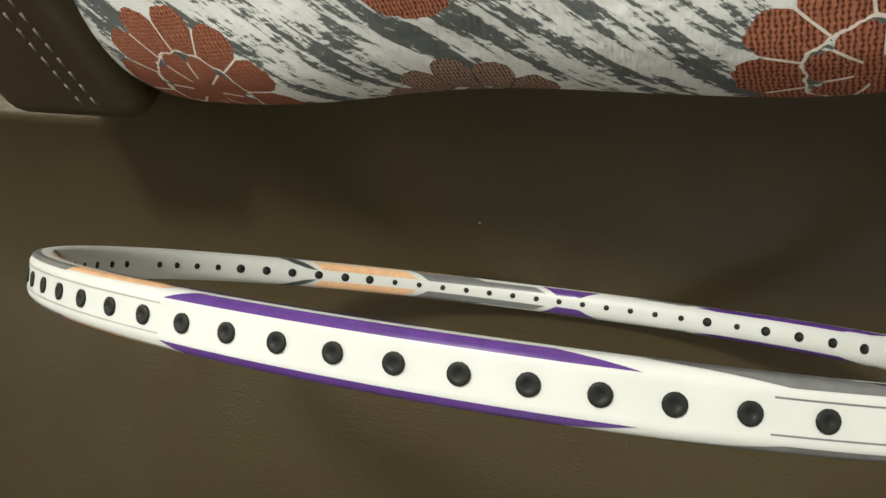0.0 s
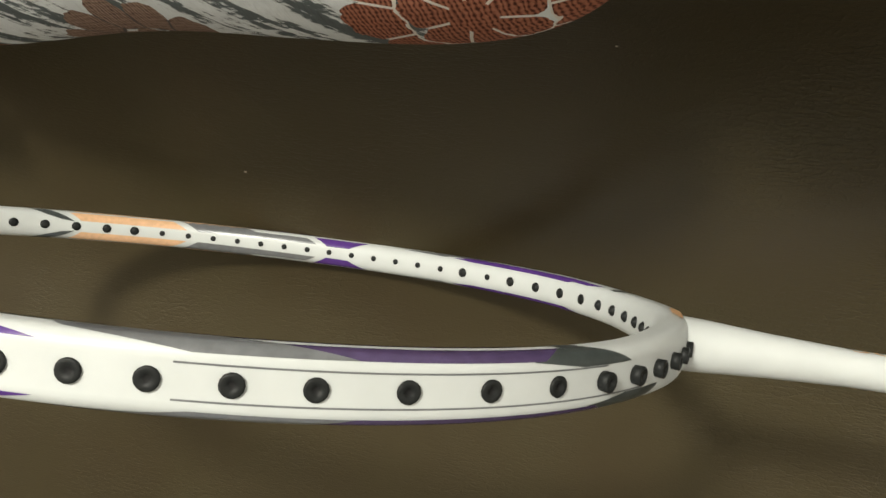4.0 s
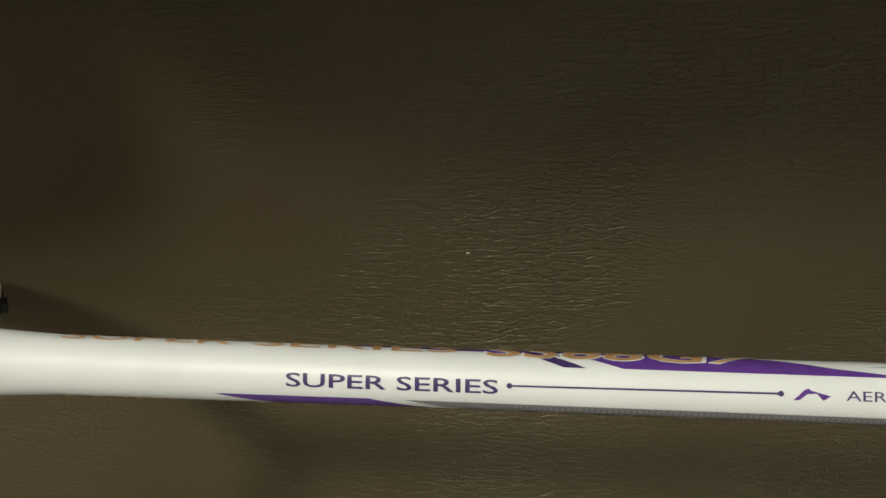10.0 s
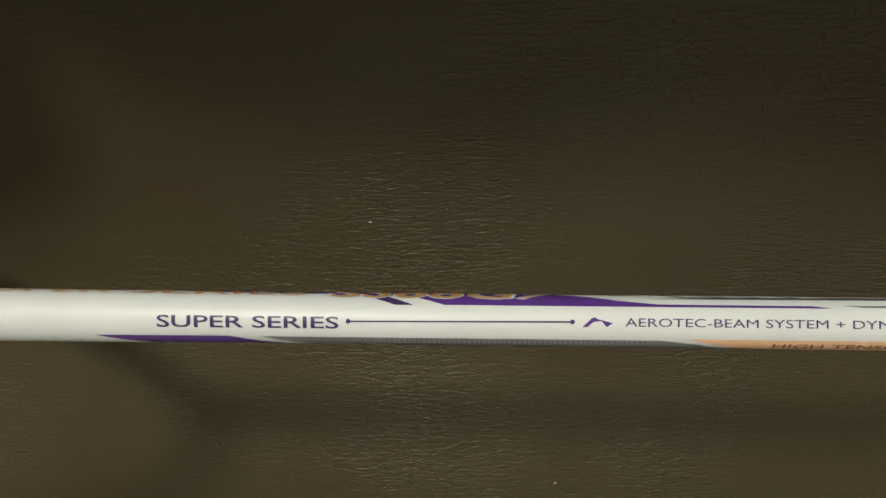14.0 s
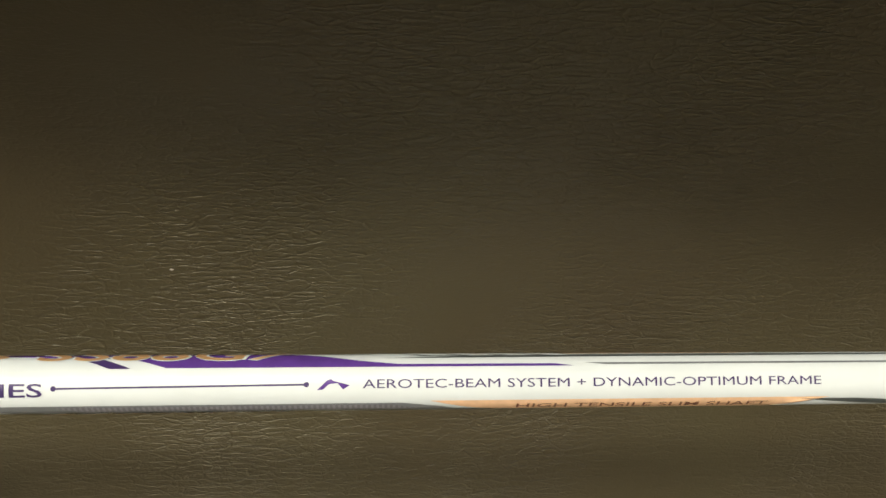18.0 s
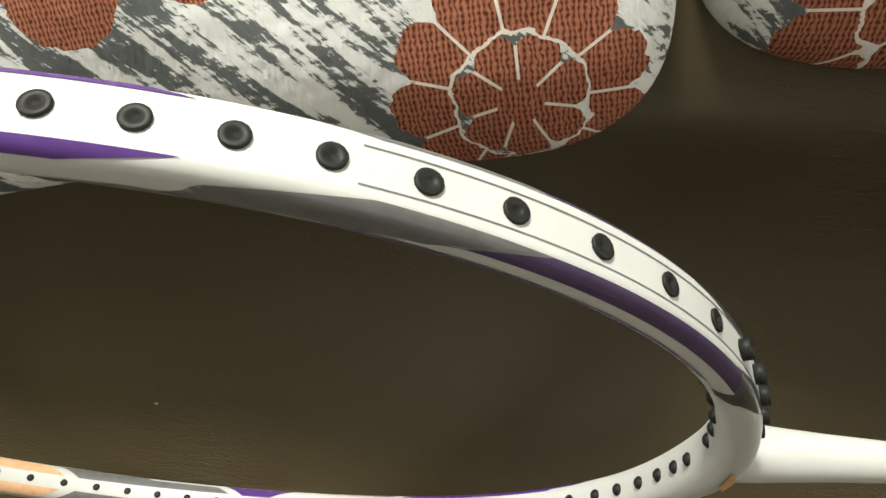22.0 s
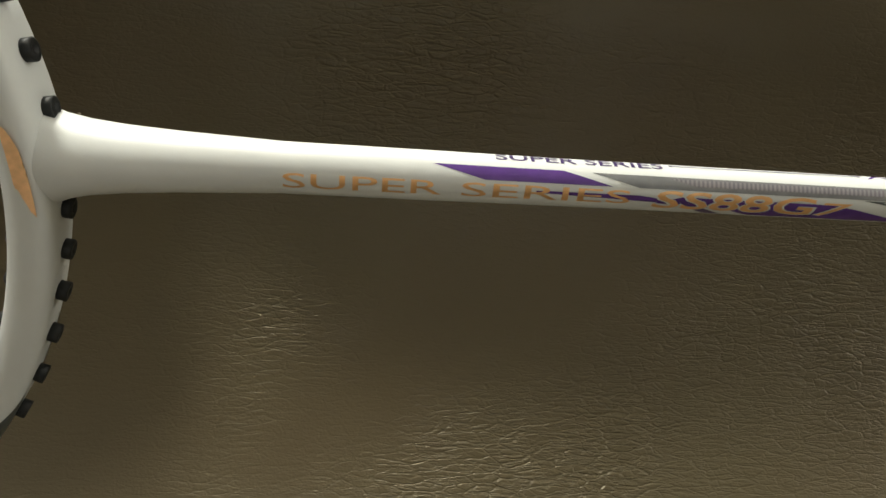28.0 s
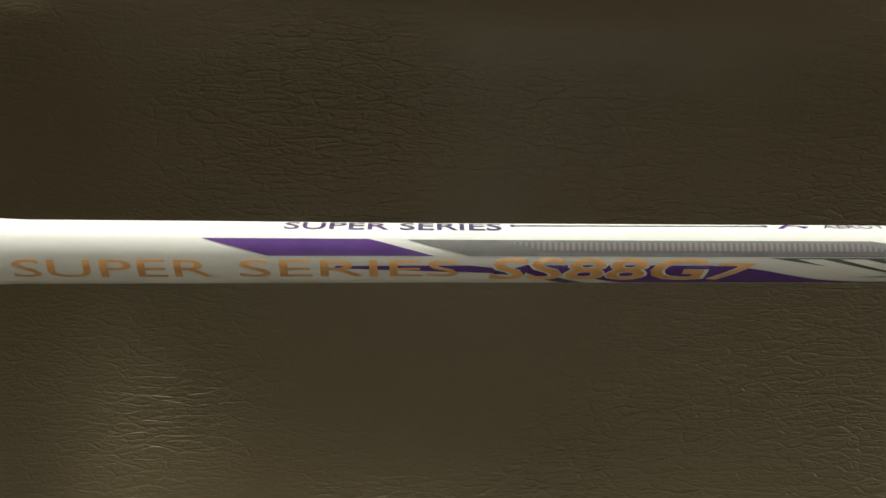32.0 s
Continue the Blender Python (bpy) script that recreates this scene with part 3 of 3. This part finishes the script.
for turn in (0, 180):
    for name, mat, label, poly in SHAFT_ART:
        wrapped(name, flat([poly]), on_shaft, mat, racket, label, 0.04, 6.0, 6.0, turn)
    wrapped("hatched_strip", flat([((82, 41), (123, 41), (127, 57), (86, 57))]), on_shaft, HATCH, racket, "fine cross lines on the grey band", 0.06, 6.0, 6.0, turn)
    wrapped("hatched_field", flat([((112.5, 69), (142, 69), (148, 104), (127, 104))]), on_shaft, DARK_GREY, racket, "dark field crossed by white slashes", 0.045, 6.0, 6.0, turn)
    for k in range(5):
        x = 115.6 + 5.0 * k
        wrapped("white_slash", flat([((x, 71), (x + 3.0, 71), (x + 11.5, 101), (x + 7.6, 101))]), on_shaft, WHITE, racket, "", 0.06, 6.0, 6.0, turn)
    wrapped("small_lettering", lettering("SUPER SERIES", 55.9, 81.3, 13.5, -13.5, 0.012), on_shaft, INK, racket, "small violet lettering", 0.05, 8.0, 6.0, turn)
    wrapped("rule", flat([((82.6, -1.6), (112.7, -5.4), (112.7, -9.0), (82.6, -5.0))]), on_shaft, INK, racket, "", 0.05, 6.0, 6.0, turn)
    for x, p in ((82.6, -3.4), (112.7, -7.2)):
        wrapped("rule_end", flat([[(x + 0.33 * math.cos(a), p + 5.4 * math.sin(a)) for a in (k * math.tau / 12 for k in range(12))]]), on_shaft, INK, racket, "", 0.06, 6.0, 6.0, turn)
    mark = ((0, 11), (0.7, 10), (1.5, -1), (2.5, -2.5), (3.2, 10), (4.0, 1.5), (1.9, -7.5), (1.7, -11), (1.2, -8))
    wrapped("mark", flat([[(114.0 + u, v - 7) for u, v in mark]]), on_shaft, PURPLE, racket, "plain purple wing shape", 0.05, 6.0, 6.0, turn)
    wrapped("small_lettering", lettering("AEROTEC-BEAM SYSTEM + DYNAMIC-OPTIMUM FRAME", 119.6, 178.6, 1.5, -16.5, 0.0), on_shaft, INK, racket, "small violet lettering", 0.05, 8.0, 6.0, turn)
    wrapped("panel_lettering", lettering("HIGH TENSILE SLIM SHAFT", 139, 172, 58, 42, 0.004), on_shaft, BROWN, racket, "brown lettering", 0.09, 8.0, 6.0, turn)
    wrapped("gold_lettering", lettering("SUPER", 25.4, 48.0, 110, 74, 0.002), on_shaft, LETTER_GOLD, racket, "gold metallic lettering", 0.08, 8.0, 6.0, turn)
    wrapped("gold_lettering", lettering("SERIES", 51.0, 76.2, 110, 74, 0.002), on_shaft, LETTER_GOLD, racket, "gold metallic lettering", 0.08, 8.0, 6.0, turn)
    wrapped("letter_outline", lettering("SS88G", 79.2, 105.6, 120, 67, 0.035, 0.12), on_shaft, WHITE, racket, "white outline", 0.09, 8.0, 6.0, turn)
    wrapped("gold_lettering", lettering("SS88G", 79.7, 105.1, 118, 69.5, 0.015, 0.12), on_shaft, LETTER_GOLD, racket, "large gold lettering", 0.12, 8.0, 6.0, turn)
    wrapped("letter_outline", lettering("7", 105.2, 111.4, 119, 77, 0.02, 0.2), on_shaft, WHITE, racket, "white outline", 0.09, 8.0, 6.0, turn)
    wrapped("gold_lettering", lettering("7", 105.6, 111.0, 117, 79, 0.0, 0.2), on_shaft, LETTER_GOLD, racket, "gold lettering", 0.12, 8.0, 6.0, turn)

# ---- room ----
FLOOR = -0.43
X0, X1, Y0, Y1, ZT = -2.2, 2.6, -2.7, 0.75, 2.2
tagged(mesh_object("floor", rounded_box(X0 - 0.2, X1 + 0.2, Y0 - 0.2, Y1 + 0.2, FLOOR - 0.1, FLOOR, 0), TILE, False), "pale polished floor", "floor", kind="structure")
tagged(mesh_object("ceiling", rounded_box(X0 - 0.2, X1 + 0.2, Y0 - 0.2, Y1 + 0.2, ZT, ZT + 0.1, 0), CEILING_PAINT, False), "plain white ceiling", "ceiling", kind="structure")


def wall_with_window(name, boxes, label):
    bm = bmesh.new()
    for b in boxes:
        piece = rounded_box(*b, 0)
        me = bpy.data.meshes.new("piece")
        piece.to_mesh(me)
        piece.free()
        bm.from_mesh(me)
        bpy.data.meshes.remove(me)
    return tagged(mesh_object(name, bm, PLASTER, False), label, "wall", kind="structure")


def window(name, m, w, h, label):
    """A wooden frame with one mullion and two panes, centred on its own origin, opening in x and z."""
    o = tagged(new(name), label, "window", kind="structure")
    o.matrix_world = m
    for x0, x1, z0, z1 in ((-w / 2, w / 2, h / 2 - 0.05, h / 2), (-w / 2, w / 2, -h / 2, -h / 2 + 0.05), (-w / 2, -w / 2 + 0.05, -h / 2 + 0.05, h / 2 - 0.05), (w / 2 - 0.05, w / 2, -h / 2 + 0.05, h / 2 - 0.05), (-0.025, 0.025, -h / 2 + 0.05, h / 2 - 0.05)):
        part("window_frame", rounded_box(x0, x1, -0.02, 0.02, z0, z1, 0.003, 1), FRAME_PAINT, o, "", False)
    for x0, x1 in ((-w / 2 + 0.05, -0.025), (0.025, w / 2 - 0.05)):
        p = part("pane", rounded_box(x0, x1, -0.003, 0.003, -h / 2 + 0.05, h / 2 - 0.05, 0), GLASS, o, "", False)
        p.visible_shadow = False


wx0, wx1 = X0 - 0.15, X0
wall_with_window("wall_west", ((wx0, wx1, Y0, 0.06, FLOOR, ZT), (wx0, wx1, 0.66, Y1, FLOOR, ZT), (wx0, wx1, 0.06, 0.66, FLOOR, 0.7), (wx0, wx1, 0.06, 0.66, 2.0, ZT)), "plastered wall with a window opening")
# the east opening is added only for the right-hand fill lamp
wall_with_window("wall_east", ((X1, X1 + 0.15, Y0, 0.0, FLOOR, ZT), (X1, X1 + 0.15, 0.66, Y1, FLOOR, ZT), (X1, X1 + 0.15, 0.0, 0.66, FLOOR, 0.7), (X1, X1 + 0.15, 0.0, 0.66, 2.0, ZT)), "plastered wall with a window opening")
wall_with_window("wall_south", ((X0, -0.7, Y0 - 0.15, Y0, FLOOR, ZT), (1.3, X1, Y0 - 0.15, Y0, FLOOR, ZT), (-0.7, 1.3, Y0 - 0.15, Y0, FLOOR, 0.5), (-0.7, 1.3, Y0 - 0.15, Y0, 1.8, ZT)), "plastered wall facing the sofa with an opening added for the fill light")
wall_with_window("wall_north", ((X0, -0.85, Y1, Y1 + 0.15, FLOOR, ZT), (0.55, X1, Y1, Y1 + 0.15, FLOOR, ZT), (-0.85, 0.55, Y1, Y1 + 0.15, FLOOR, 0.86), (-0.85, 0.55, Y1, Y1 + 0.15, 1.61, ZT)), "plastered wall behind the sofa with a high window opening")
window("window_1", pose(-0.15, Y1 + 0.08, 1.235), 1.4, 0.75, "high white-framed window behind the sofa")
# this window is made up, to house the front fill lamp
window("added_window_4", pose(0.3, Y0 - 0.08, 1.15), 2.0, 1.3, "wide white-framed window, unseen, added around the front fill light")
window("window_2", pose(X0 - 0.08, 0.36, 1.35, 0, 0, 90), 0.6, 1.3, "white-framed window beside the sofa")
# made-up window that goes with the fill lamp on the right
window("added_window_3", pose(X1 + 0.08, 0.33, 1.35, 0, 0, 90), 0.66, 1.3, "white-framed window, unseen, added around the right-hand fill light")

# ---- sofa ----
sofa = tagged(new("sofa"), "dark brown leather sofa with a smooth seat curving into its back", "sofa")
SEAT_Z, SLOPE, RISE_Y, FILLET = -0.0005, radians(78), 0.076, 0.13
BEND, RECLINE = 0.0, radians(38)
# the rising line passes (RISE_Y, 0.105); the fillet joins it to the flat seat
MEET_Y = RISE_Y - (0.105 - SEAT_Z) / math.tan(SLOPE)
TANGENT = FILLET * math.tan(SLOPE / 2)


def leather_profile(d):
    """Point (y, z) of the leather, d metres along it from where the flat seat starts to curve."""
    arc = FILLET * SLOPE
    y, z = MEET_Y - TANGENT, SEAT_Z
    if d <= 0:
        front = min(max((-d - 0.40) / 0.06, 0.0), 1.0)
        return y + d, z - 0.05 * (1 - math.sqrt(max(0.0, 1 - front * front)))
    if d <= arc:
        a = d / FILLET
        return y + FILLET * math.sin(a), z + FILLET * (1 - math.cos(a))
    y, z = y + FILLET * math.sin(SLOPE), z + FILLET * (1 - math.cos(SLOPE))
    e = d - arc
    rise = min(e, BEND)
    y, z = y + rise * math.cos(SLOPE), z + rise * math.sin(SLOPE)
    return y + (e - rise) * math.cos(RECLINE), z + (e - rise) * math.sin(RECLINE)


leather = bmesh.new()
NX, ND, XA, XB = 160, 110, -0.62, 0.75
rows_v = []
for j in range(ND + 1):
    y, z = leather_profile(-0.46 + 0.86 * j / ND)
    rows_v.append([leather.verts.new((x, y, z + 0.0007 * noise.noise((x * 9, y * 9, z * 9)) - 0.25 * max(0.0, -0.12 - x) ** 2)) for x in (XA + (XB - XA) * i / NX for i in range(NX + 1))])
for j in range(ND):
    for i in range(NX):
        # the backrest ends beside the arm, short of the seat's edge
        if rows_v[j][i].co.y > 0.046 and rows_v[j][i].co.x < -0.321:
            continue
        leather.faces.new((rows_v[j][i], rows_v[j][i + 1], rows_v[j + 1][i + 1], rows_v[j + 1][i]))
back = bmesh.ops.extrude_face_region(leather, geom=leather.faces[:])
for v in back["geom"]:
    if isinstance(v, bmesh.types.BMVert):
        v.co += Vector((0, 0.035, -0.05))
part("seat", leather, LEATHER, sofa, "smooth dark brown leather with a fine grain")
part("base", rounded_box(-0.326, XB - 0.02, -0.47, 0.30, -0.30, -0.075, 0.015), LEATHER, sofa, "leather-covered base")
part("base", rounded_box(XA + 0.02, -0.327, -0.47, 0.045, -0.30, -0.075, 0.015), LEATHER, sofa, "leather-covered base under the open end of the seat")
ARM_POSE = Matrix.Translation((0, 0.041, 0.076)) @ Matrix.Rotation(radians(50), 4, "X")
arm = rounded_box(-0.325, -0.262, 0, 0.22, -0.055, 0, 0.010, 5)
arm.transform(ARM_POSE)
part("arm", arm, LEATHER, sofa, "padded dark leather arm with a double stitched seam")
for x0, x1 in ((XA - 0.018, XA - 0.001), (XB + 0.001, XB + 0.018)):
    outline = [leather_profile(-0.455 + 0.845 * k / 60) for k in range(61)] + [(0.30, 0.20), (0.30, -0.295), (-0.47, -0.295)]
    if x0 < 0:
        outline = [p for p in outline[:-3] if p[0] < 0.044] + [(0.044, -0.295), (-0.47, -0.295)]
    side = loft([[(x, y, z - 0.003) for y, z in outline] for x in (x0, x1)])
    part("side_panel", side, LEATHER, sofa, "leather-covered end panel", False)
for x, y in ((-0.56, -0.36), (0.68, -0.36), (-0.28, 0.26), (0.68, 0.26)):
    part("foot", rounded_box(x - 0.02, x + 0.02, y - 0.02, y + 0.02, FLOOR, -0.29, 0.005), BLACK, sofa, "short dark foot")
stitch = bmesh.new()
for x in (-0.2830, -0.2765):
    for k in range(26):
        bmesh.ops.create_cube(stitch, size=1, matrix=ARM_POSE @ Matrix.Translation((x, 0.014 + 0.0058 * k, 0.0002)) @ Matrix.Diagonal((0.0006, 0.0036, 0.0007, 1)))
tagged(part("stitching", stitch, STITCH, sofa, "pale seam stitching"), kind="stuff")


def cushion_mesh(w, h, t):
    """A stuffed cover with puckered corners: thick in the middle, thin along its seam."""
    bm = bmesh.new()
    n = 44
    for face in (1, -1):
        vs = []
        for j in range(n + 1):
            row = []
            for i in range(n + 1):
                u, v = math.sin((i / n - 0.5) * math.pi), math.sin((j / n - 0.5) * math.pi)
                full = (max(0.0, 1 - abs(u) ** 7) * max(0.0, 1 - abs(v) ** 7)) ** 0.40
                dent = 0.004 * noise.noise((u * 2.2 + face, v * 2.2, 1.7))
                x = u * w / 2 * (1 - 0.075 * v ** 12)
                z = v * h / 2 * (1 - 0.075 * u ** 12) - 0.002 * max(0.0, -v) ** 3 * math.cos((u + 0.62) * 4.5)
                row.append(bm.verts.new((x, -face * (t / 2 * full + dent * full), z)))
            vs.append(row)
        for j in range(n):
            for i in range(n):
                bm.faces.new((vs[j][i], vs[j][i + 1], vs[j + 1][i + 1], vs[j + 1][i]))
    bmesh.ops.remove_doubles(bm, verts=bm.verts[:], dist=0.0004)
    return bm


cushion = tagged(mesh_object("cushion", cushion_mesh(0.260, 0.225, 0.052), CLOTH), "plump cushion in chalk and slate woven cloth with rust flowers", "cushion", "cushions along the backrest")
cushion.matrix_world = pose(-0.160, 0.148, 0.1550, -50.5, -10, 2.5)
copy_thing(cushion, pose(0.106, 0.172, 0.1900, -50, -5, 0))

# loose threads by the gap between the cushions, and lint on the leather
thread = []
for k in range(12):
    y, z = leather_profile(0.190 + 0.0012 * math.sin(k * 0.5))
    thread.append((-0.028 + 0.0045 * math.cos(k * 0.3), y - 0.0006, z + 0.0004))
tagged(mesh_object("thread", tube(thread, 0.00012), LINT), "loose pale thread lying on the leather between the cushions", "thread")
for x, d, r in ((-0.16, 0.07, 0.0004), (0.07, 0.05, 0.0003), (-0.20, 0.13, 0.0004), (0.12, -0.03, 0.0003), (-0.03, 0.14, 0.0003)):
    y, z = leather_profile(d)
    bm = bmesh.new()
    bmesh.ops.create_icosphere(bm, subdivisions=1, radius=r)
    for v in bm.verts:
        v.co = Vector((v.co.x * 1.8, v.co.y, v.co.z)) + Vector((x, y, z + 0.0003))
    tagged(mesh_object("lint_fleck", bm, LINT), "tiny pale fleck of lint on the leather", "lint")
